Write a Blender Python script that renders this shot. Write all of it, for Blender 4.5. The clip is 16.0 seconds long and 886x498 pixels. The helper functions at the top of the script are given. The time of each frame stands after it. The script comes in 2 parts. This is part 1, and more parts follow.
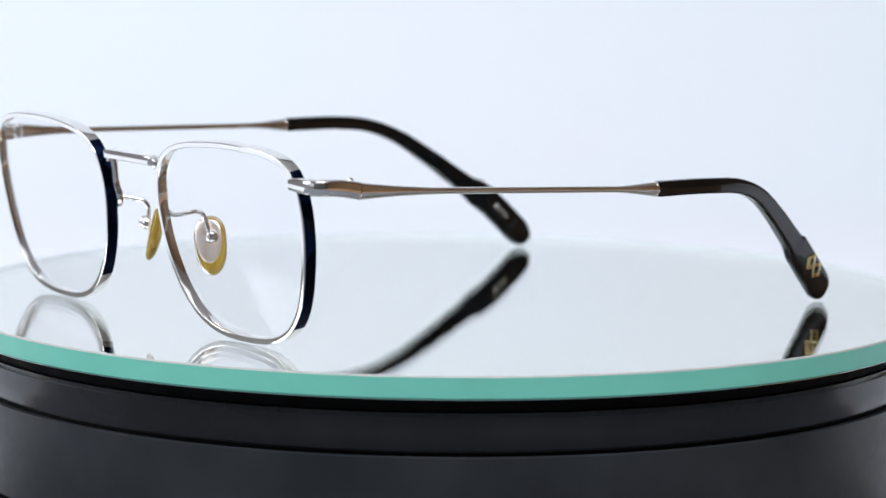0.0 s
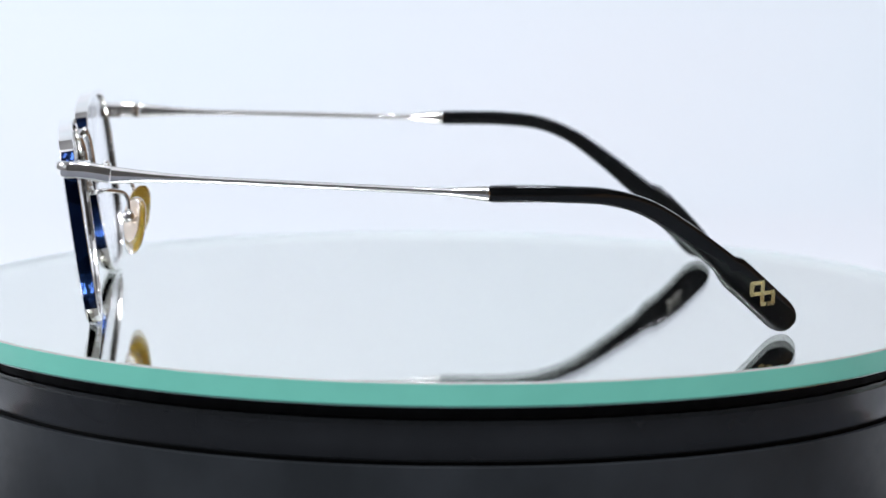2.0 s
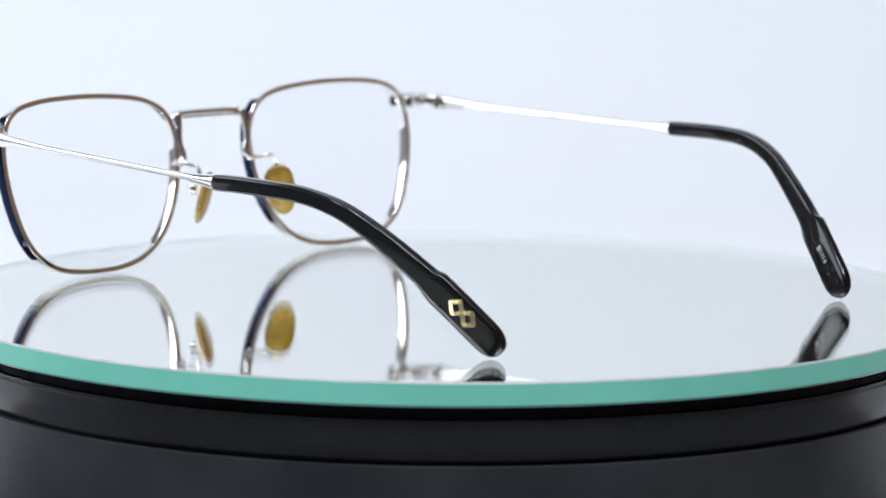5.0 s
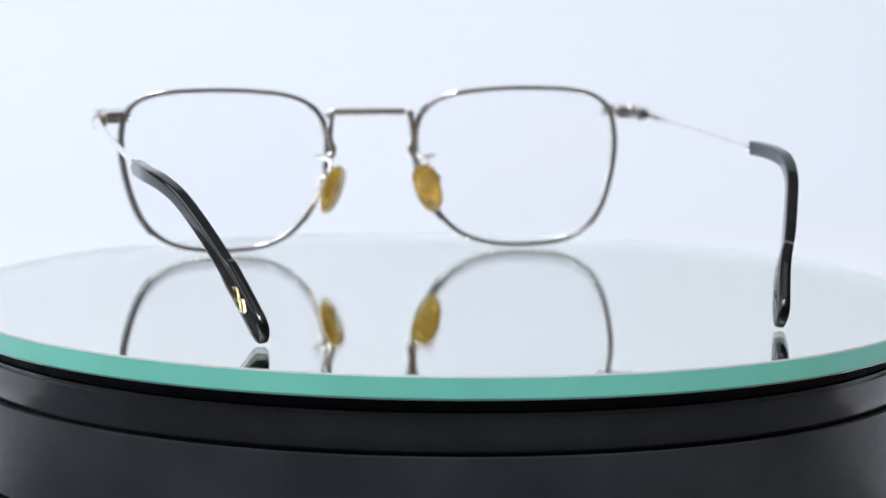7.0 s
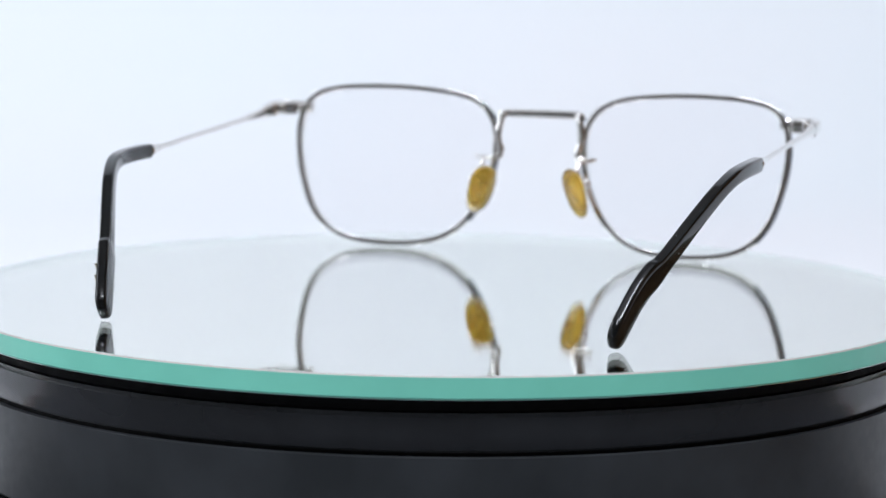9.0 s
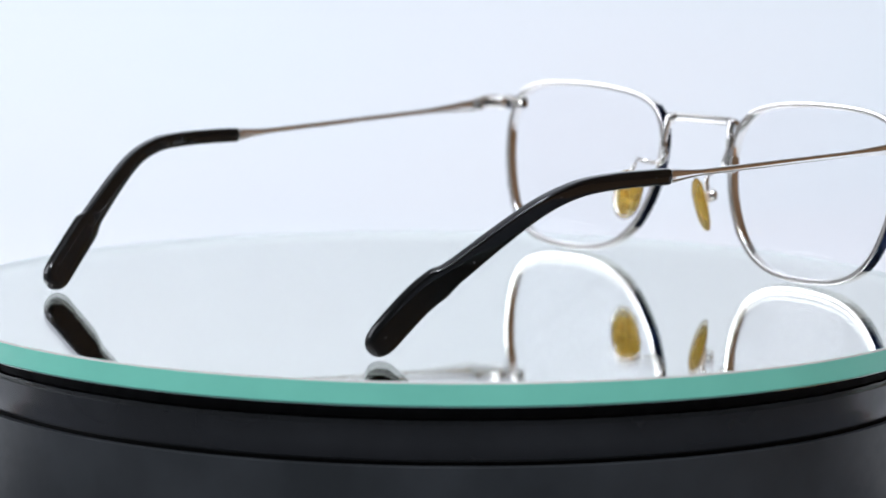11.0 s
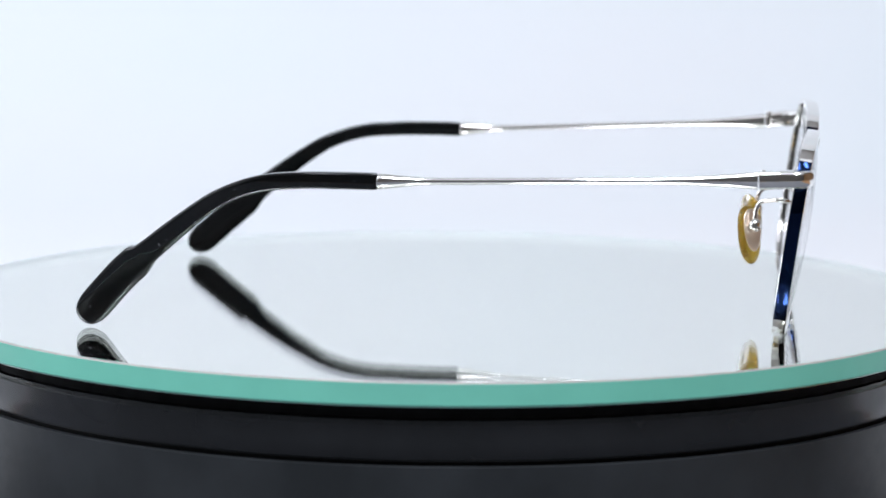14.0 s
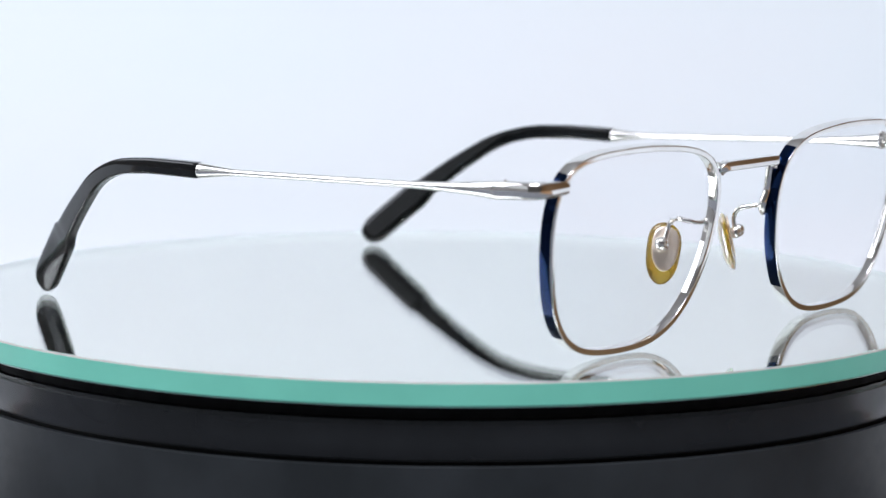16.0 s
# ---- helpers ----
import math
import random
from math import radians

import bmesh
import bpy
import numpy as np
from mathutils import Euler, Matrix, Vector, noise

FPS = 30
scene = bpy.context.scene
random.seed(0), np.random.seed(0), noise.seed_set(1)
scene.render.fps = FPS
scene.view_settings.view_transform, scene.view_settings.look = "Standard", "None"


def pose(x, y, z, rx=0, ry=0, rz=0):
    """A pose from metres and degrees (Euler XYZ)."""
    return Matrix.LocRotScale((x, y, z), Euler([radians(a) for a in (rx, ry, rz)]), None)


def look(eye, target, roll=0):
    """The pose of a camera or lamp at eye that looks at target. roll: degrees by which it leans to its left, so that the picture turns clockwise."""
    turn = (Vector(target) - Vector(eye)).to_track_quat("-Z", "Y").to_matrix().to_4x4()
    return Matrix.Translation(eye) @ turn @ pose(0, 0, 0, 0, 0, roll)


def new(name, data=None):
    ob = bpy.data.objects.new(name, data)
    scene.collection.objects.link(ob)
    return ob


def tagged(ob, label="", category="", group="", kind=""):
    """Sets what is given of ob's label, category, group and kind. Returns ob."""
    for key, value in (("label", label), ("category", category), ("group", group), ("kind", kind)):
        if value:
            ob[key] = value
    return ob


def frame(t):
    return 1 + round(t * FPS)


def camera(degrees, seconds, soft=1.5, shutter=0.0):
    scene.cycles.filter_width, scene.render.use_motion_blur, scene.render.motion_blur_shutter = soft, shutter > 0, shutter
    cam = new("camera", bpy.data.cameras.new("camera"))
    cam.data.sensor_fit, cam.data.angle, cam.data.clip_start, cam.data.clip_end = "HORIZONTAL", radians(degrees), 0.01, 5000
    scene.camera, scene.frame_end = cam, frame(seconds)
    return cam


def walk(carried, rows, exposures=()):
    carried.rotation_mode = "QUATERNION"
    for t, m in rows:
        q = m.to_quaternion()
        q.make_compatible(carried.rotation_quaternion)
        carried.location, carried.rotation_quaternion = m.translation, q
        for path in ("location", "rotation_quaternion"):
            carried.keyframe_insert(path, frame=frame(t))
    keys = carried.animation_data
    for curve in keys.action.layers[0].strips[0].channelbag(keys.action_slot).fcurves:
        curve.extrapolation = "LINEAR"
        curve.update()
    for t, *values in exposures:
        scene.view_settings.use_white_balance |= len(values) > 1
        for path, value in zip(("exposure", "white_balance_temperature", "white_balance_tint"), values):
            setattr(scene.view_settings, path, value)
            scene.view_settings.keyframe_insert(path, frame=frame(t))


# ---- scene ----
cam = camera(17.38, 16.0)
cam.data.dof.use_dof = True
cam.data.dof.focus_distance = 0.56
cam.data.dof.aperture_fstop = 23.0

TOP = 0.79          # height of the glass disc's upper face


def stand(cx, back, up, yaw, pitch, roll):
    """A camera pose from its place about the turntable axis and its angles."""
    eye = Vector((cx, -back, TOP + up))
    y, p = radians(yaw), radians(pitch)
    way = Vector((-math.sin(y) * math.cos(p), math.cos(y) * math.cos(p), math.sin(p)))
    return look(eye, eye + way, roll)


# the lens settles on the near or the far side, which shifts the view a little
NEAR = stand(-0.00074, 0.59763, 0.08842, -0.069, -7.534, 0.513)
FAR = stand(-0.00216, 0.61754, 0.08932, -0.226, -7.370, 0.626)
walk(cam, [(0.0, FAR), (0.5, FAR), (0.6, NEAR), (6.3, NEAR), (6.4, FAR), (9.2, FAR), (10.1, FAR), (10.4, NEAR), (16.0, NEAR)])

# ---- light ----
world = bpy.data.worlds.new("room_air")
world.use_nodes = True
world.node_tree.nodes["Background"].inputs[0].default_value = (0.75, 0.85, 1.0, 1)
world.node_tree.nodes["Background"].inputs[1].default_value = 0.05
scene.world = world


def softbox(name, eye, target, sx, sy, power, colour):
    lamp = bpy.data.lights.new(name, "AREA")
    lamp.shape, lamp.size, lamp.size_y, lamp.energy, lamp.color = "RECTANGLE", sx, sy, power, colour
    ob = new(name, lamp)
    ob.matrix_world = look(eye, target)
    return ob


softbox("softbox_side", (-1.05, 0.08, TOP + 0.62), (0.20, 0.66, TOP + 0.0), 0.7, 0.7, 6.7, (0.862, 0.90, 1.0))
for place_x, power in ((0.22, 8.4), (-0.07, 5.2), (-0.38, 2.6)):
    softbox("panel_overhead", (place_x, -0.62, TOP + 1.15), (0.0, 0.35, TOP + 0.02), 0.11, 0.36, power, (0.86, 0.898, 1.0))
# a broad, dim fill lamp added under the ceiling to whiten the metal's reflections
softbox("fill_ceiling", (0.1, -0.85, 2.47), (0.1, -0.849, 0.0), 1.7, 1.5, 7.8, (0.85, 0.895, 1.0))
# added pale fill lamp, unseen in a west wall opening, to brighten the metal's left reflections
softbox("fill_west", (-1.93, -1.25, 1.55), (0.0, -1.25, 1.55), 1.3, 1.2, 3.2, (0.88, 0.93, 1.0))


# ---- materials ----
def material(name):
    m = bpy.data.materials.new(name)
    m.use_nodes = True
    return m, m.node_tree.nodes, m.node_tree.links, m.node_tree.nodes["Principled BSDF"]


def ramp_between(nodes, links, source, low, high, lo=0.35, hi=0.65):
    r = nodes.new("ShaderNodeValToRGB")
    r.color_ramp.elements[0].position, r.color_ramp.elements[1].position = lo, hi
    r.color_ramp.elements[0].color, r.color_ramp.elements[1].color = low, high
    links.new(source, r.inputs[0])
    return r.outputs[0]


def grain(nodes, links, scale, detail=4.0, stretch=(1, 1, 1)):
    co, mp, n = nodes.new("ShaderNodeTexCoord"), nodes.new("ShaderNodeMapping"), nodes.new("ShaderNodeTexNoise")
    mp.inputs["Scale"].default_value = stretch
    n.inputs["Scale"].default_value, n.inputs["Detail"].default_value = scale, detail
    links.new(co.outputs["Object"], mp.inputs[0]), links.new(mp.outputs[0], n.inputs["Vector"])
    return n.outputs["Fac"]


def surface(name, base, other, rough, rough2, metal=0.0, scale=200.0, bump=0.0, coat=0.0, stretch=(1, 1, 1), ior=1.5):
    """A material whose colour and roughness drift between two values, with fine relief."""
    m, nodes, links, p = material(name)
    big, fine = grain(nodes, links, scale, 3.0, stretch), grain(nodes, links, scale * 9, 6.0, stretch)
    links.new(ramp_between(nodes, links, big, (*base, 1), (*other, 1)), p.inputs["Base Color"])
    links.new(ramp_between(nodes, links, fine, (rough,) * 3 + (1,), (rough2,) * 3 + (1,)), p.inputs["Roughness"])
    p.inputs["Metallic"].default_value, p.inputs["Coat Weight"].default_value, p.inputs["IOR"].default_value = metal, coat, ior
    if bump:
        b = nodes.new("ShaderNodeBump")
        b.inputs["Strength"].default_value, b.inputs["Distance"].default_value = bump, 0.0002
        links.new(fine, b.inputs["Height"]), links.new(b.outputs[0], p.inputs["Normal"])
    return m


def clear(name, colour, ior, rough=0.0):
    m, nodes, links, p = material(name)
    p.inputs["Base Color"].default_value = (*colour, 1)
    p.inputs["Transmission Weight"].default_value, p.inputs["IOR"].default_value, p.inputs["Roughness"].default_value = 1.0, ior, rough
    return m


SILVER = surface("polished_silver", (0.90, 0.88, 0.85), (0.84, 0.82, 0.79), 0.025, 0.06, 1.0, 300)
NAVY = surface("navy_metal", (0.004, 0.010, 0.034), (0.005, 0.015, 0.05), 0.06, 0.11, 0.9, 120, ior=1.3)
ROSE = surface("rose_metal", (0.95, 0.86, 0.76), (0.93, 0.80, 0.67), 0.34, 0.46, 1.0, 260)
GOLD = surface("gold_foil", (0.84, 0.72, 0.40), (0.76, 0.62, 0.30), 0.19, 0.28, 1.0, 500)
PRINT = surface("pale_print", (0.34, 0.33, 0.30), (0.28, 0.27, 0.25), 0.4, 0.5, 0.0, 500)
PAPER = surface("white_paper", (0.82, 0.83, 0.85), (0.79, 0.845, 0.87), 0.75, 0.9, 0.0, 2.0, 0.05)
# blotches in these two blacks are blurred room reflections put into the colour
BLACK = surface("black_plastic", (0.008, 0.0088, 0.0095), (0.018, 0.0195, 0.0215), 0.19, 0.24, 0.0, 40, 0.0, ior=1.45)
SATIN = surface("satin_black_plastic", (0.018, 0.0208, 0.0228), (0.033, 0.037, 0.0408), 0.34, 0.42, 0.0, 45, 0.0, ior=1.42)
# near-black for the gap under the disc and the groove below the collar
DEEP = surface("near_black", (0.003, 0.003, 0.003), (0.004, 0.004, 0.004), 0.6, 0.8, 0.0, 60, ior=1.2)
MIRROR = surface("mirror_backing", (0.975, 0.995, 0.945), (0.97, 0.99, 0.94), 0.0, 0.0, 1.0, 20)
PANE = clear("clear_glass", (1.0, 1.0, 1.0), 1.5)
LENS = clear("clear_lens", (0.975, 0.973, 0.98), 1.13)
WALL = surface("grey_wall", (0.56, 0.545, 0.525), (0.60, 0.585, 0.56), 0.7, 0.9, 0.0, 3.0, 0.1)
DARK = surface("charcoal_wall", (0.22, 0.215, 0.205), (0.26, 0.255, 0.245), 0.7, 0.9, 0.0, 3.0, 0.1)
WOOD = surface("brown_wood", (0.42, 0.25, 0.12), (0.34, 0.19, 0.09), 0.4, 0.6, 0.0, 4.0, 0.1, stretch=(6, 6, 0.6))
SHEET = surface("plain_grey", (0.15, 0.16, 0.18), (0.18, 0.19, 0.21), 0.8, 0.95, 0.0, 40, 0.2)
WHITE = surface("white_paint", (0.80, 0.80, 0.80), (0.77, 0.77, 0.77), 0.6, 0.8, 0.0, 3.0, 0.05)


def amber():
    m, nodes, links, p = material("amber_silicone")
    cloud = grain(nodes, links, 260, 3.0)
    links.new(ramp_between(nodes, links, cloud, (0.42, 0.26, 0.028, 1), (0.56, 0.39, 0.07, 1)), p.inputs["Base Color"])
    p.inputs["Roughness"].default_value, p.inputs["IOR"].default_value = 0.18, 1.42
    p.inputs["Transmission Weight"].default_value = 0.72
    p.inputs["Subsurface Weight"].default_value = 0.3
    p.inputs["Subsurface Radius"].default_value = (0.002, 0.001, 0.0004)
    return m


AMBER = amber()


def acetate():
    """Polished black acetate with a faint cloud and a few specks of dust."""
    m, nodes, links, p = material("black_acetate")
    cloud, dust = grain(nodes, links, 90, 3.0), grain(nodes, links, 1500, 0.0)
    body = ramp_between(nodes, links, cloud, (0.0020, 0.0029, 0.0034, 1), (0.0044, 0.0045, 0.0046, 1))
    speck = ramp_between(nodes, links, dust, (0, 0, 0, 1), (1, 1, 1, 1), 0.845, 0.87)
    mix = nodes.new("ShaderNodeMix")
    mix.data_type = "RGBA"
    links.new(speck, mix.inputs[0]), links.new(body, mix.inputs[6])
    mix.inputs[7].default_value = (0.10, 0.105, 0.115, 1)
    colour = [o for o in mix.outputs if o.type == "RGBA"][0]
    links.new(colour, p.inputs["Base Color"])
    p.inputs["Roughness"].default_value, p.inputs["IOR"].default_value = 0.06, 1.45
    return m


ACETATE = acetate()

EDGE = surface("ground_green_glass", (0.22, 0.72, 0.55), (0.24, 0.77, 0.59), 0.32, 0.45, 0.0, 60)
LIP = surface("seamed_glass_lip", (0.42, 0.40, 0.38), (0.50, 0.46, 0.43), 0.4, 0.55, 0.0, 300)
FROST = surface("frosted_inner_edge", (0.40, 0.432, 0.437), (0.385, 0.416, 0.421), 0.5, 0.6, 0.0, 60)


# ---- mesh helpers (millimetres in, metres out) ----
def part(name, bm, mat, parent, label="", smooth=True):
    """Links a bmesh as one mesh object under a thing or a part."""
    bmesh.ops.recalc_face_normals(bm, faces=bm.faces)
    me = bpy.data.meshes.new(name)
    bm.to_mesh(me)
    bm.free()
    for one in (mat if isinstance(mat, (list, tuple)) else [mat]):
        me.materials.append(one)
    if smooth:
        me.polygons.foreach_set("use_smooth", [True] * len(me.polygons))
        me.set_sharp_from_angle(angle=radians(42))
    ob = new(name, me)
    ob.parent = parent
    if label:
        tagged(ob, label)
    return ob


def spline(points, n, closed=False):
    """n points along a Catmull-Rom curve through the given ones."""
    pts = [Vector(p) for p in points]
    k, out = len(pts), []
    spans = k if closed else k - 1
    for i in range(n):
        u = i / n * spans if closed else i / (n - 1) * spans
        s = min(int(u), spans - 1)
        f = u - s
        if closed:
            a, b, c, d = (pts[(s + j) % k] for j in (-1, 0, 1, 2))
        else:
            b, c = pts[s], pts[s + 1]
            a = pts[s - 1] if s else b * 2 - c
            d = pts[s + 2] if s + 2 < k else c * 2 - b
        out.append(0.5 * ((2 * b) + (c - a) * f + (2 * a - 5 * b + 4 * c - d) * f * f + (3 * b - a - 3 * c + d) * f ** 3))
    return out


def rounded(w, h, r, n=4):
    """The corners of a rounded rectangle about (0, 0)."""
    r = min(r, w / 2 - 1e-4, h / 2 - 1e-4)
    return [(sx * (w / 2 - r) + r * math.cos(a0 + i * math.pi / 2 / n), sy * (h / 2 - r) + r * math.sin(a0 + i * math.pi / 2 / n))
            for sx, sy, a0 in ((1, 1, 0), (-1, 1, math.pi / 2), (-1, -1, math.pi), (1, -1, 1.5 * math.pi)) for i in range(n + 1)]


def oval(w, h, e=2.4, n=24):
    """A superellipse of w x h about (0, 0)."""
    c = [(math.cos(2 * math.pi * i / n), math.sin(2 * math.pi * i / n)) for i in range(n)]
    return [(math.copysign(abs(a) ** (2 / e), a) * w / 2, math.copysign(abs(b) ** (2 / e), b) * h / 2) for a, b in c]


def sweep(path, side, sections, closed=False):
    """A solid along path. side: the direction, or one for each point, that the sections' first axis keeps near; the
    second is square to it and to the path. sections: one list of (a, b), or one for each point."""
    bm, rings, n = bmesh.new(), [], len(path)
    for i, p in enumerate(path):
        t = (path[(i + 1) % n] - path[i - 1]) if closed else path[min(i + 1, n - 1)] - path[max(i - 1, 0)]
        t.normalize()
        s = side[i] if isinstance(side, list) else Vector(side)
        s = (s - t * s.dot(t)).normalized()
        u = t.cross(s)
        sec = sections[i] if isinstance(sections[0], list) else sections
        rings.append([bm.verts.new((p + s * a + u * b) * 0.001) for a, b in sec])
    m = len(rings[0])
    for i in range(n if closed else n - 1):
        a, b = rings[i], rings[(i + 1) % n]
        for j in range(m):
            bm.faces.new((a[j], a[(j + 1) % m], b[(j + 1) % m], b[j]))
    if not closed:
        bm.faces.new(rings[0]), bm.faces.new(rings[-1][::-1])
    return bm


def lathe(profile, n=192, mats=None):
    """A closed solid of revolution about z from (radius, z) pairs, from the axis outward and back to it."""
    bm, rings = bmesh.new(), []
    for r, z in profile:
        if r < 1e-6:
            rings.append([bm.verts.new((0, 0, z * 0.001))])
        else:
            rings.append([bm.verts.new((r * math.cos(2 * math.pi * i / n) * 0.001, r * math.sin(2 * math.pi * i / n) * 0.001, z * 0.001)) for i in range(n)])
    for k in range(len(rings) - 1):
        a, b = rings[k], rings[k + 1]
        for i in range(n):
            j = (i + 1) % n
            loop = [v for v in (a[i % len(a)], a[j % len(a)], b[j % len(b)], b[i % len(b)])]
            loop = list(dict.fromkeys(loop))
            if len(loop) > 2:
                f = bm.faces.new(loop)
                if mats:
                    f.material_index = mats[k]
    return bm


def block(w, d, h, bevel, m):
    """A bevelled box of w x d x h mm at the pose m (in mm)."""
    bm = bmesh.new()
    bmesh.ops.create_cube(bm, size=1.0, matrix=Matrix.Diagonal((w, d, h, 1)))
    bmesh.ops.bevel(bm, geom=list(bm.edges), offset=bevel, segments=2, affect="EDGES", profile=0.5)
    bm.transform(Matrix.Scale(0.001, 4) @ m)
    return bm


def ball(r, centre, squash=(1, 1, 1)):
    bm = bmesh.new()
    bmesh.ops.create_uvsphere(bm, u_segments=20, v_segments=12, radius=r)
    bm.transform(Matrix.Scale(0.001, 4) @ Matrix.Translation(centre) @ Matrix.Diagonal((*squash, 1)))
    return bm


def join(*bms):
    """One bmesh out of several."""
    me, out = bpy.data.meshes.new("join"), bmesh.new()
    for b in bms:
        b.to_mesh(me)
        out.from_mesh(me)
        b.free()
    bpy.data.meshes.remove(me)
    return out


# ---- the place ----
def slab(name, lo, hi, mat, label, category):
    bm = bmesh.new()
    bmesh.ops.create_cube(bm, size=1.0)
    lo, hi = Vector(lo), Vector(hi)
    bm.transform(Matrix.Translation((lo + hi) / 2) @ Matrix.Diagonal((*(hi - lo), 1)))
    return tagged(part(name, bm, mat, None, smooth=False), label, category, kind="structure")


def build_room():
    slab("floor", (-1.9, -2.1, -0.1), (1.9, 1.9, 0.0), WALL, "plain grey floor of the studio", "floor")
    slab("ceiling", (-1.9, -2.1, 2.5), (1.9, 1.9, 2.6), WHITE, "plain white painted ceiling", "ceiling")
    slab("wall_north", (-1.9, 1.9, 0), (1.9, 2.0, 2.5), WHITE, "plain white wall behind the paper", "wall")
    # out of view; its dark colour stands in for the dark side mirrored in the rims
    slab("wall_south", (-1.9, -2.2, 0), (1.9, -2.1, 2.5), DARK, "plain unseen wall, coloured dark for the metal's reflections", "wall")
    # the west wall leaves an opening for the added fill lamp
    for name, lo, hi in (("wall_west", (-2.0, -0.6, 0), (-1.9, 1.9, 2.5)), ("wall_west_corner", (-2.0, -2.1, 0), (-1.9, -1.9, 2.5)),
                         ("wall_west_below", (-2.0, -1.9, 0), (-1.9, -0.6, 0.95)), ("wall_west_above", (-2.0, -1.9, 2.15), (-1.9, -0.6, 2.5))):
        slab(name, lo, hi, WHITE, "plain white painted wall around the fill lamp's opening", "wall")
    # out of view; coloured brown so that the rims and temples mirror a brown tone
    slab("wall_east", (1.9, -2.1, 0), (2.0, 1.9, 2.5), WOOD, "plain unseen wall, coloured brown for the metal's reflections", "wall")


def build_table():
    table = tagged(new("table"), "brown wooden table under the turntable and paper", "table")
    table.location = (0, 0.2, 0)
    part("tabletop", block(1500, 1600, 28, 3, pose(0, 0, 733)), WOOD, table)
    for sx in (-1, 1):
        for sy in (-1, 1):
            part("leg", block(45, 45, 719, 3, pose(sx * 700, sy * 740, 359.5)), WOOD, table)


def build_backdrop():
    """Seamless paper: flat on the table, then a sweep up the back."""
    prof = [(-28 + 44 * i, 747.75) for i in range(12)]
    prof += [(500 + 350 * math.sin(a), 747.75 + 350 - 350 * math.cos(a)) for a in [i * math.pi / 2 / 24 for i in range(1, 25)]]
    prof += [(850, 1098 + 100 * i) for i in range(1, 10)]
    prof = [Vector((0, y, z)) for y, z in prof]
    bm = sweep(prof, (1, 0, 0), rounded(1500, 0.5, 0.1, 1))
    # added grey sheet, out of view, that sets what the turntable's sides reflect
    slab("reflected_sheet", (-0.72, -0.56, 0.7472), (0.26, -0.032, 0.748), SHEET, "unseen grey sheet under the turntable, added for its reflections", "mat")
    tagged(part("backdrop", bm, PAPER, None), "seamless white paper swept up behind the turntable", "backdrop", kind="structure")


def build_turntable():
    base = tagged(new("turntable"), "black plastic display turntable on a plain grey sheet", "turntable")
    base.location = (0, 0, TOP)
    part("platter", lathe([(0, -7.4), (100.6, -7.4), (101.0, -7.0), (101.0, -5.0), (100.6, -4.56), (0, -4.56)]), DEEP, base)
    part("collar", lathe([(0, -14.7), (101.2, -14.7), (101.7, -14.2), (101.9, -11.0), (102.05, -8.2), (101.4, -7.42), (0, -7.42)]), BLACK, base)
    part("groove", lathe([(0, -15.5), (100.9, -15.5), (100.9, -14.72), (0, -14.72)]), DEEP, base)
    part("body", lathe([(0, -34.0), (101.5, -34.0), (102.1, -33.4), (102.15, -15.6), (102.05, -15.52), (0, -15.52)]), SATIN, base)
    part("foot_ring", lathe([(0, -42.0), (102.8, -42.0), (103.4, -41.3), (103.4, -35.4), (102.6, -34.8), (100.8, -34.02), (0, -34.02)]), BLACK, base)
    return base


def build_disc():
    """A round glass plate, silvered below, with a ground green edge."""
    disc = tagged(new("glass_disc"), "round mirrored glass plate with a green edge on the turntable", "glass plate")
    part("pane", lathe([(104.35, 0.0), (60, 0.0), (0, 0.0)], 256), PANE, disc, "clear polished upper face").visible_shadow = False
    part("mirror_backing", lathe([(0, -4.55), (104.2, -4.55), (104.2, -4.35), (0, -4.35)], 256), MIRROR, disc, "silvered underside")
    part("ground_edge", lathe([(104.22, -4.5), (104.8, -4.1), (104.8, -0.3), (104.5, -0.0), (104.36, -0.0), (104.22, -0.02), (104.22, -4.5)], 256, [0, 0, 2, 2, 0, 1]), [EDGE, FROST, LIP], disc, "ground green glass edge")
    return disc


# ---- the glasses (own axes: x across, y to the front, z up; millimetres) ----
CORNERS = [(48.8, 37.6), (42.0, 37.95), (35.3, 38.0), (28.6, 37.65), (21.8, 36.9), (16.5, 35.4), (13.6, 33.3), (11.7, 30.4), (10.9, 26.7), (11.0, 22.7),
           (11.9, 17.4), (13.7, 12.7), (16.5, 8.0), (20.4, 4.2), (25.1, 1.9), (30.0, 0.9), (35.2, 0.65), (40.6, 0.8), (46.0, 1.5), (50.1, 2.95),
           (53.8, 5.8), (56.5, 9.8), (58.4, 15.1), (59.6, 20.3), (60.1, 25.1), (59.9, 29.0), (59.3, 31.8), (57.6, 34.6), (54.8, 36.4)]
TILT = 0.142
NORMAL = Vector((0.02, 1, -TILT)).normalized()


def front(x, z, fwd=0.0):
    """A place in the front's leaning, slightly wrapped plane."""
    return Vector((x, -4.7 + TILT * z - 1.9 * (max(x - 11, 0) / 49) ** 1.4 + fwd, z))


def mirror_x(bm, sign):
    if sign < 0:
        bm.transform(Matrix.Diagonal((-1, 1, 1, 1)))
    return bm


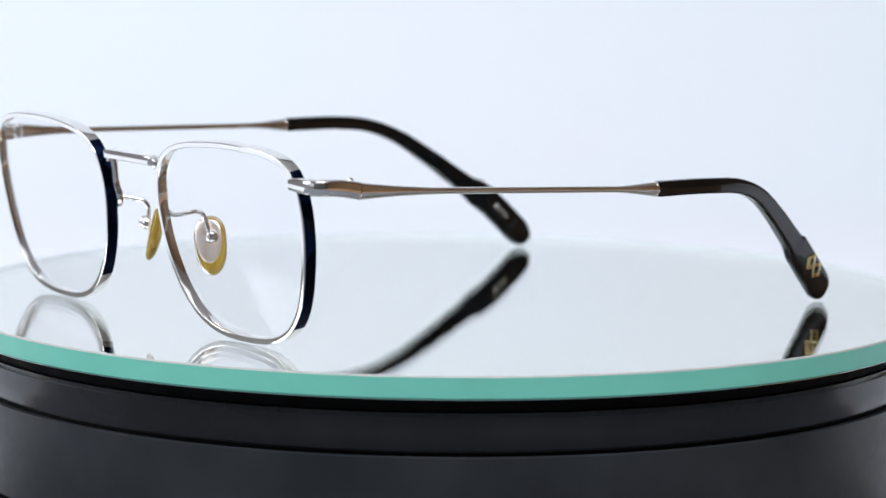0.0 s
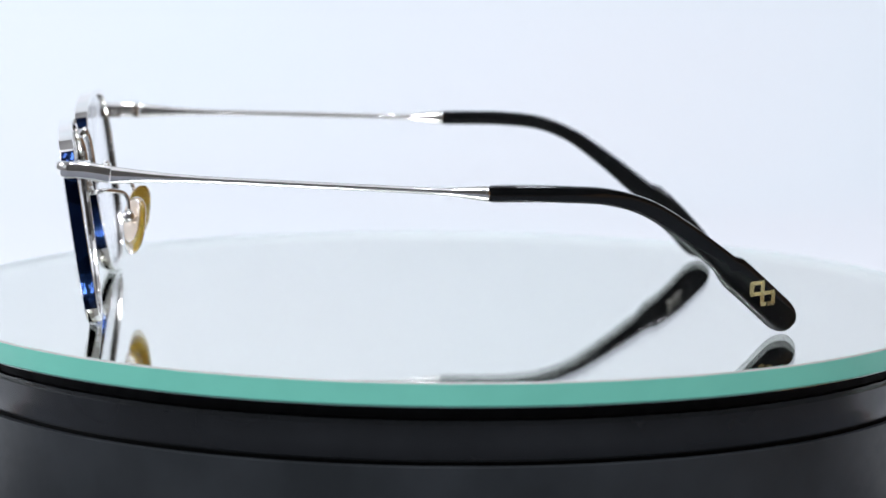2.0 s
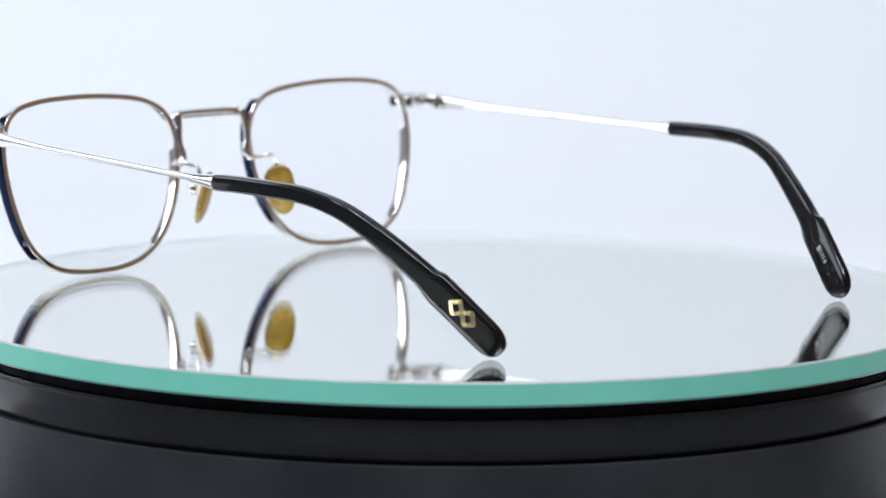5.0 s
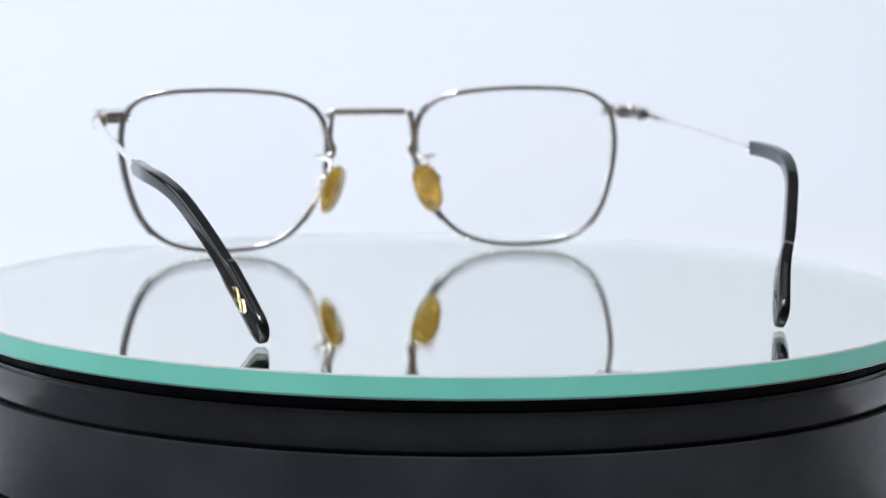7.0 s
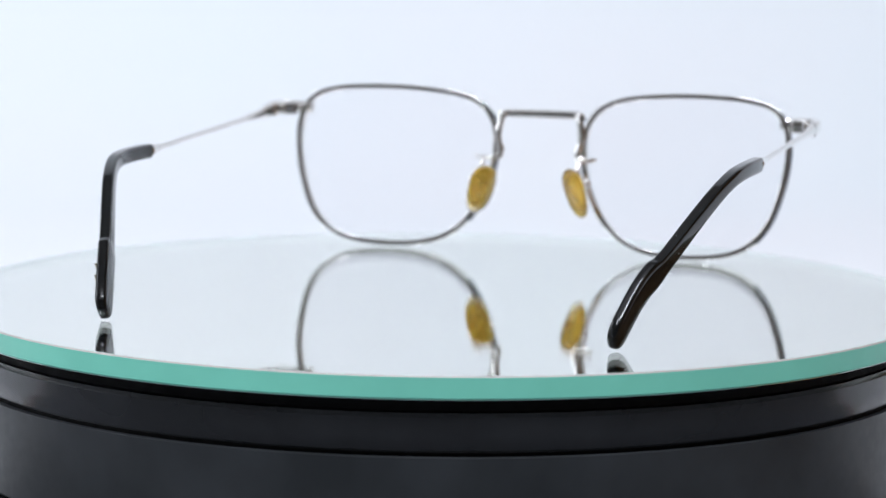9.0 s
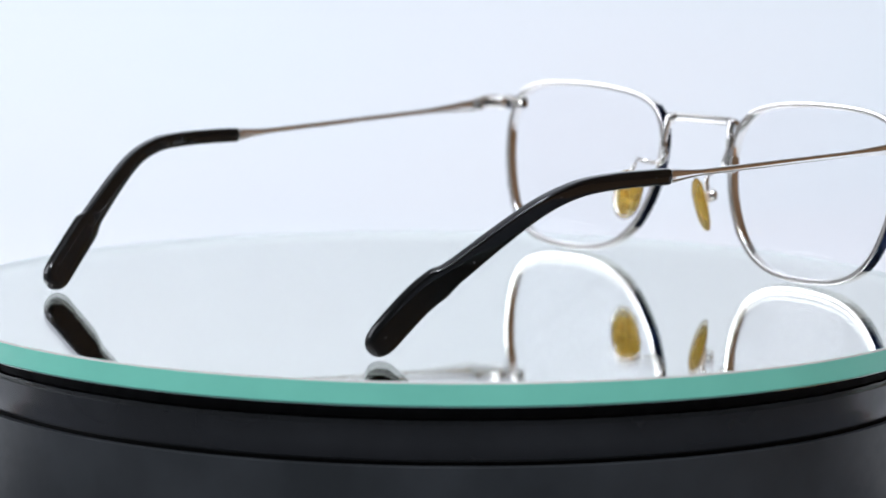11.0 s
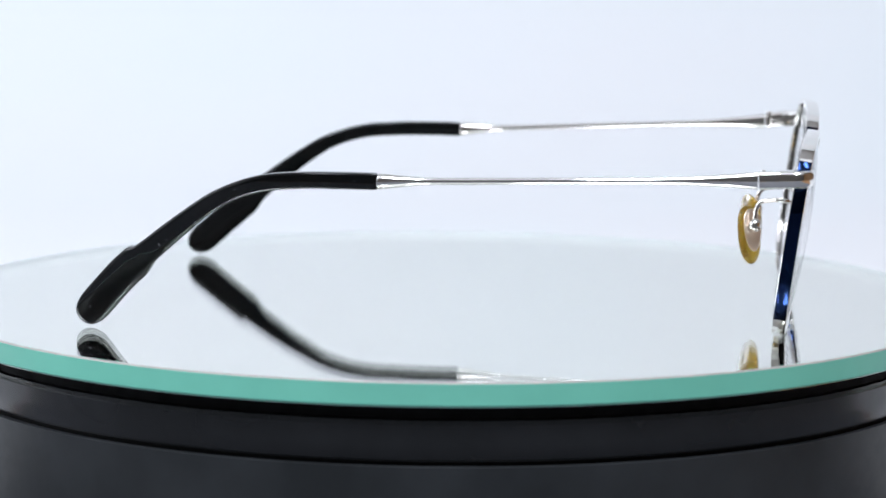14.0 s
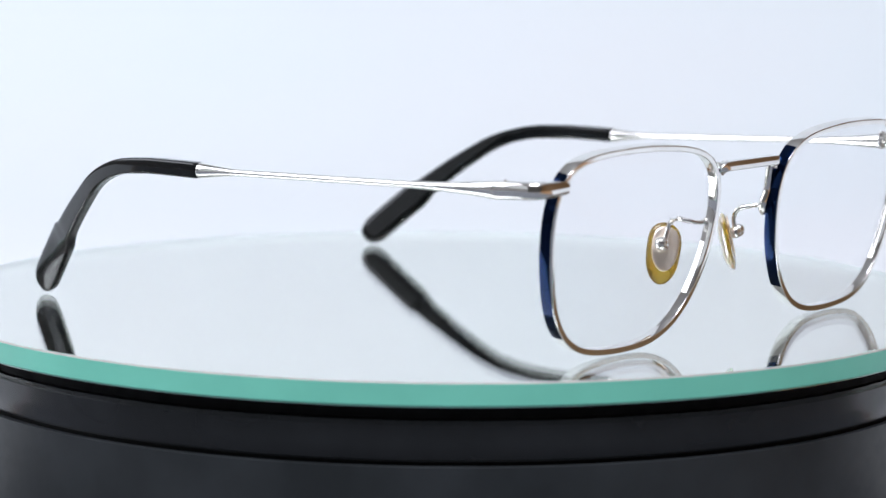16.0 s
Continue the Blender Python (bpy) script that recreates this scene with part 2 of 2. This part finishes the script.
def outline(n, inset=0.0):
    raw = spline([front(x, z) for x, z in CORNERS], n * 8, True)
    run = [0.0]
    for i in range(n * 8):
        run.append(run[-1] + (raw[(i + 1) % (n * 8)] - raw[i]).length)
    pts, k = [], 0
    for i in range(n):
        while run[k + 1] < run[-1] * i / n:
            k += 1
        pts.append(raw[k % (n * 8)])
    for _ in range(6):
        pts = [(pts[i - 1] + pts[i] * 2 + pts[(i + 1) % n]) / 4 for i in range(n)]
    if inset:
        out = []
        for i, p in enumerate(pts):
            t = (pts[(i + 1) % n] - pts[i - 1]).normalized()
            out.append(p + t.cross(NORMAL) * -inset)
        pts = out
    return pts


def build_rim(sign, glasses):
    n = 168
    path = outline(n)
    rim = part("rim", mirror_x(sweep(path, NORMAL, rounded(2.65, 1.15, 0.2), True), sign), SILVER, glasses, "polished silver metal rim")
    # navy band along the outer and the nasal edge
    sides = ([i for i, p in enumerate(path) if p.x > 52.6 and 4.4 < p.z < 35.4], [i for i, p in enumerate(path) if p.x < 18 and 6.5 < p.z < 34.8])
    for a, b in [(k[0], k[-1]) for k in sides]:
        run = path[a:b]
        out = []
        for i, p in enumerate(run):
            t = (path[a + i + 1] - path[a + i - 1]).normalized()
            q = t.cross(NORMAL)
            q = q if q.dot(p - front(35.5, 19)) > 0 else -q
            out.append(p + q * 0.58)
        part("edge_band", mirror_x(sweep(out, NORMAL, rounded(2.36, 0.3, 0.08)), sign), NAVY, rim, "glossy navy blue edge")
    # clear lens with a slight curve
    ring = outline(n, 0.35)
    mid = sum(ring, Vector()) / n
    bm = bmesh.new()
    shells = []
    for side in (0.8, -0.8):
        rows = []
        for k in range(7):
            f = 1 - k / 7
            sag = 1.6 * (1 - f * f)
            rows.append([bm.verts.new((mid + (p - mid) * f + NORMAL * (side + sag)) * 0.001) for p in ring])
        tip = bm.verts.new((mid + NORMAL * (side + 1.6)) * 0.001)
        for a, b in zip(rows, rows[1:]):
            for i in range(n):
                bm.faces.new((a[i], a[(i + 1) % n], b[(i + 1) % n], b[i]))
        for i in range(n):
            bm.faces.new((rows[-1][i], rows[-1][(i + 1) % n], tip))
        shells.append(rows[0])
    for i in range(n):
        bm.faces.new((shells[0][i], shells[0][(i + 1) % n], shells[1][(i + 1) % n], shells[1][i]))
    lens = part("lens", mirror_x(bm, sign), LENS, rim, "clear uncut demo lens")
    lens.visible_shadow = False
    return rim


def tube(points, n, dia, flat=1.0):
    return sweep(spline(points, n), (0.31, 0.2, 0.93), [(dia / 2 * math.cos(a), dia / 2 * flat * math.sin(a)) for a in [i * math.pi / 6 for i in range(12)]])


def build_bridge(glasses):
    """A straight bar, recessed at the rear between two thin rails, with a small knuckle at each end."""
    bar = spline([(-9.9, -0.5, 31.6), (-9.3, 0.1, 32.4), (-7.5, 0.5, 32.65), (0, 0.75, 32.7), (7.5, 0.5, 32.65), (9.3, 0.1, 32.4), (9.9, -0.5, 31.6)], 49)
    bridge = part("bridge", sweep(bar, (0, 1, 0), rounded(1.7, 1.9, 0.4)), SILVER, glasses, "straight polished silver bridge")
    for z in (33.38, 31.98):
        rail = spline([(-8.3, -0.55, z), (-4, -0.35, z), (0, -0.28, z), (4, -0.35, z), (8.3, -0.55, z)], 25)
        part("rail", sweep(rail, (0, 1, 0), oval(0.8, 0.46, 2.0, 12)), SILVER, bridge)
    for sign in (-1, 1):
        part("knuckle", ball(1.08, (sign * 9.45, -0.85, 32.35), (1, 0.9, 1.05)), SILVER, bridge)
    return bridge


def build_pad(sign, glasses):
    post = spline([(9.7, -1.1, 32.4), (9.75, -1.6, 30.6), (10.2, -2.0, 28.6), (10.15, -2.3, 26.2), (9.55, -2.6, 24.2), (9.6, -2.9, 22.9), (10.6, -3.1, 22.2)], 44)
    thick = [oval(1.55 + 0.35 * math.cos(i / 43 * 9.5) ** 2, 1.6, 2.0) for i in range(44)]
    arm = sweep(post, (1, 0, 0), thick)
    wire = tube([(10.5, -3.0, 22.6), (12.0, -3.6, 22.1), (14.2, -4.8, 22.5), (14.4, -6.6, 22.8), (12.9, -8.2, 22.5), (11.8, -9.8, 22.0), (11.7, -10.7, 20.6), (12.3, -11.0, 18.6),
                 (12.8, -11.0, 17.3)], 54, 0.95)
    pad_arm = part("pad_arm", mirror_x(join(arm, wire), sign), SILVER, glasses, "bent silver nose pad arm")
    part("boss", mirror_x(ball(1.3, (13.0, -11.1, 17.2), (1, 0.9, 1)), sign), SILVER, pad_arm)
    # egg-shaped pad
    long = Vector((0.30, 0.06, -0.95)).normalized()
    out = Vector((-0.60, -0.80, -0.12))
    out = (out - long * out.dot(long)).normalized()
    wide = long.cross(out)
    centre = Vector((11.5, -12.1, 15.3))
    bm = bmesh.new()
    bmesh.ops.create_uvsphere(bm, u_segments=36, v_segments=20, radius=1.0)
    for v in bm.verts:
        a, b, c = v.co.z, v.co.x, v.co.y      # long, wide, thick
        taper = 1.0 - 0.17 * a
        a2 = math.copysign(abs(a) ** 0.72, a)
        cup = 0.35 * (a * a + b * b)
        p = centre + long * (a2 * 6.0) + wide * (b * 3.35 * taper) + out * (c * 1.3 - cup + 0.2)
        v.co = p * 0.001
    pad = part("nose_pad", mirror_x(bm, sign), AMBER, glasses, "translucent amber nose pad")
    core = bmesh.new()
    bmesh.ops.create_uvsphere(core, u_segments=24, v_segments=14, radius=1.0)
    for v in core.verts:
        cup = 0.35 * (v.co.z ** 2 + v.co.x ** 2)
        a2 = math.copysign(abs(v.co.z) ** 0.78, v.co.z)
        v.co = (centre - long * 0.8 - out * (0.62 + cup) + long * a2 * 4.4 + wide * v.co.x * 2.7 * (1.0 - 0.2 * v.co.z) + out * v.co.y * 0.5) * 0.001
    part("pad_core", mirror_x(core, sign), ROSE, pad, "pale rose metal plate backing the nose pad")
    part("stud", mirror_x(ball(1.3, centre - long * 2.0 - out * 1.2 + Vector((2.1, 0.3, 0)), (1, 1, 1.05)), sign), SILVER, pad)


def build_endpiece(sign, glasses):
    drop = -0.5 if sign < 0 else 0.0
    path = spline([(57.6, -1.3, 32.5), (60.8, -0.9, 32.5), (64.2, -0.8, 32.45), (66.2, -2.1, 32.4), (66.6, -5.4, 32.3), (66.6, -9.85, 32.1 + drop)], 40)
    secs = [oval(2.7 + 0.65 * i / 39, 1.95 - 0.1 * i / 39, 2.6) for i in range(40)]
    endpiece = part("endpiece", mirror_x(sweep(path, (0, 0, 1), secs), sign), SILVER, glasses, "polished silver endpiece")
    hinge = join(*[lathe([(0, 0), (0.75, 0), (0.85, 0.1), (0.85, 0.75), (0.75, 0.85), (0, 0.85)], 20) for _ in range(3)])
    for i, v in enumerate(hinge.verts):
        k = i // (len(hinge.verts) // 3)
        v.co += Vector((64.9, -9.2, 30.75 + k * 0.95)) * 0.001
    part("hinge", mirror_x(hinge, sign), SILVER, endpiece)
    part("hinge_plate", mirror_x(block(4.8, 3.2, 2.7, 0.25, pose(63.1, -4.4, 32.3)), sign), SILVER, endpiece)
    part("screw", mirror_x(lathe([(0, 0), (0.45, 0), (0.5, 0.1), (0.4, 0.4), (0, 0.45)], 16), sign), SILVER, endpiece).location = (sign * 0.0649, -0.0092, 0.03345)


def build_temple(sign, glasses):
    left = sign < 0
    # metal arm: flat at the hinge, a thin wire, a flared ferrule
    z0, z1 = (31.5, 28.25) if left else (32.1, 30.6)
    n = 90
    path, secs = [], []
    for i in range(n):
        f = i / (n - 1)
        y = -10.1 - f * 69.4
        path.append(Vector((66.6 + 1.1 * f ** 0.8, y, z0 + (z1 - z0) * f)))
        s = -y
        if s < 30:
            g = max(0, (30 - s) / 20) ** 1.9
            h, w = 1.3 + 2.0 * g, 1.25 + 0.6 * g
        elif s > 69:
            g = min(1, (s - 69) / 9.6)
            g = g * g * (1.75 - 0.75 * g)
            h, w = 1.3 + 1.6 * g, 1.25 + 1.3 * g
        else:
            h, w = 1.3, 1.25
        secs.append(oval(w, h, 2.0))
    temple = part("temple", mirror_x(sweep(path, (1, 0, 0), secs), sign), SILVER, glasses, "slim polished silver temple")
    collar = [Vector((67.7, y, z1)) for y in (-78.95, -79.1, -79.4, -79.55)]
    part("ferrule_ring", mirror_x(sweep(collar, (1, 0, 0), [oval(w, h, 2.0) for w, h in ((2.5, 2.8), (2.72, 3.02), (2.72, 3.02), (2.5, 2.8))]), sign), SILVER, temple)
    # black tip: straight, bent down, then a paddle
    lift, wide = (1.0, -0.4) if left else (-0.4, 0.9)
    run = [(67.7, -79.4, z1), (67.75, -86, z1 + 0.05), (67.5, -94, z1 - 0.1), (66.3 + wide * 0.5, -102, z1 - 0.95 + lift * 0.2), (64.1 + wide, -109.5, z1 - 3.7 + lift * 0.6),
           (61.3 + wide, -116.6, z1 - 8.5 + lift * 0.9), (58.2 + wide * 0.8, -124, z1 - 14.4 + lift), (55.4, -130.5, 9.3 if left else 10.4), (52.1, -139.4 if left else -139.1, 1.15 if left else 1.0)]
    m = 120
    stops = [0.955 * i / 105 for i in range(106)] + [0.955 + 0.045 * math.sin(math.pi / 2 * i / 14) for i in range(1, 15)]
    fine = spline(run, 16001)
    line = [fine[round(f * 16000)] for f in stops]
    secs = []
    for i in range(m):
        f = stops[i]
        k = min(1, max(0, (f - 0.42) / 0.37))
        top = low = 1.54 + 0.84 * k ** 1.4
        # the paddle: a crisp shoulder above, a longer flare below
        j = min(1, max(0, (f - 0.782) / 0.03))
        top += 0.72 * j * j * (3 - 2 * j)
        j2 = min(1, max(0, (f - 0.755) / 0.075))
        low += 1.0 * j2 * j2 * (3 - 2 * j2)
        w = 2.5 - 0.2 * k + 0.2 * j
        e = (f - 0.955) / 0.045
        if e > 0:
            k2 = math.sqrt(max(0.0, 1 - e ** 2.2))
            top, low, w = top * (0.06 + 0.94 * k2), low * (0.06 + 0.94 * k2), w * (0.3 + 0.7 * math.sqrt(max(0.0, 1 - e ** 4)))
        # a flat face between sloping shoulders, with narrow rounded edges
        if f < 0.012:
            k3 = 0.86 + 0.14 * math.sqrt(f / 0.012)
            top, low, w = top * k3, low * k3, w * k3
        half = w / 2
        stem = ((1.0, 0.38), (0.985, 0.62), (0.94, 0.83), (0.80, 0.95), (0.60, 1.0), (0.42, 1.0), (0.0, 1.0))
        blade = ((1.0, 0.25), (0.975, 0.5), (0.91, 0.76), (0.76, 0.92), (0.52, 0.98), (0.3, 1.0), (0.0, 1.0))
        side = [(a + (c - a) * j, b + (d - b) * j) for (a, b), (c, d) in zip(stem, blade)]
        upper = [(half * x, top * y) for x, y in side]
        under = [(half * x, low * y) for x, y in side]
        ring = [(half, 0.0)] + upper + [(-x, y) for x, y in upper[-2::-1]] + [(-half, 0.0)] + [(-x, -y) for x, y in under] + [(x, -y) for x, y in under[-2::-1]]
        secs.append(ring)
    tip = part("temple_tip", mirror_x(sweep(line, (1, 0, 0), secs), sign), ACETATE, temple, "glossy black acetate temple tip")
    return temple, tip, fine


def on_paddle(fine, target):
    """The place on the tip's middle line nearest to target, and the directions along, out of and across the paddle."""
    k = min(range(100, 15900, 20), key=lambda i: (fine[i] - Vector(target)).length)
    along = (fine[k + 100] - fine[k - 100]).normalized()
    out = Vector((1, 0, 0))
    out = (out - along * out.dot(along)).normalized()
    return fine[k], along, out, out.cross(along)


def strip(points, width, out, origin, ax, ay, thick=0.12):
    path = [origin + ax * a + ay * b for a, b in points]
    return sweep(path, out, rounded(thick, width, 0.02, 1))


def ribbon(start, end, width, tilt, out, origin, ax, ay):
    """A flat foil stroke with mitred ends; its two long edges stand a little unevenly, as in pressed foil."""
    (x0, y0), (x1, y1) = start, end
    run = math.hypot(x1 - x0, y1 - y0)
    tx, ty = (x1 - x0) / run, (y1 - y0) / run
    bm, h = bmesh.new(), width / 2
    rows = []
    for lift in (-0.15, 1.0):
        ring = []
        for x, y, along, side in ((x0, y0, -1, -1), (x1, y1, 1, -1), (x1, y1, 1, 1), (x0, y0, -1, 1)):
            a, b = x + tx * h * 0.45 * along - ty * h * side, y + ty * h * 0.45 * along + tx * h * side
            rise = lift if lift < 0 else 0.05 + abs(tilt) * (1 + side * math.copysign(1, tilt))
            ring.append(bm.verts.new((origin + ax * a + ay * b + out * rise) * 0.001))
        rows.append(ring)
    bm.faces.new(rows[0]), bm.faces.new(rows[1][::-1])
    for i in range(4):
        bm.faces.new((rows[0][i], rows[0][(i + 1) % 4], rows[1][(i + 1) % 4], rows[1][i]))
    return bm


def build_glasses():
    glasses = tagged(new("eyeglasses"), "silver metal eyeglasses with black temple tips on a mirror plate", "eyeglasses")
    for sign in (-1, 1):
        build_rim(sign, glasses)
        build_pad(sign, glasses)
        build_endpiece(sign, glasses)
        temple, tip, fine = build_temple(sign, glasses)
        half = 1.27
        if sign < 0:
            base, along, out, up = on_paddle(fine, (54.5, -132.8, 8.3))
            o = base + out * half
            o += along * -0.05 - up * 0.65
            # a folded ribbon in two linked squares, one stroke cut short
            left, right = [(-3.0, 0.0), (-1.5, 1.6), (-1.5, -1.6)], [(3.0, 0.0), (1.5, -1.6), (1.5, 1.6)]
            strokes = ((left[0], left[1], 0.10), (left[2], left[0], -0.13), (left[2], right[2], 0.06), (left[1], right[1], -0.09), (right[2], right[0], -0.12), (right[1], (1.95, -1.12), 0.08), (right[0], (2.35, -0.69), 0.13))
            for start, end, tilt in strokes:
                part("monogram_stroke", mirror_x(ribbon(start, end, 0.82, tilt, out, o, along, -up), sign), GOLD, tip, "gold foil monogram stroke")
        else:
            base, along, out, up = on_paddle(fine, (54, -132.3, 8.9))
            o = base - out * half
            for k, (wd, ht) in enumerate(((0.62, 1.15), (0.35, 0.8), (0.2, 1.1), (0.3, 1.1), (0.2, 1.1), (0.55, 0.8))):
                bm = strip([(-1.9 + k * 0.72, 0), (-1.9 + k * 0.72 + wd, 0)], ht, out, o, along, up)
                part("marking", mirror_x(bm, sign), PRINT, tip, "small pale printed marking")
    build_bridge(glasses)
    return glasses


build_room()
build_table()
build_backdrop()
build_turntable()
disc = build_disc()
glasses = build_glasses()


def motions():
    """The plate turns clockwise at a steady pace and carries the glasses round."""
    offset = pose(0.00134, 0.075446, 0.0002)
    spin, ride = [], []
    for i in range(65):
        t = i * 0.25
        m = Matrix.Translation((0, 0, TOP)) @ pose(0, 0, 0, 0, 0, 125.414 - 15.874 * t)
        spin.append((t, m))
        ride.append((t, m @ offset))
    walk(disc, spin)
    walk(glasses, ride)


motions()
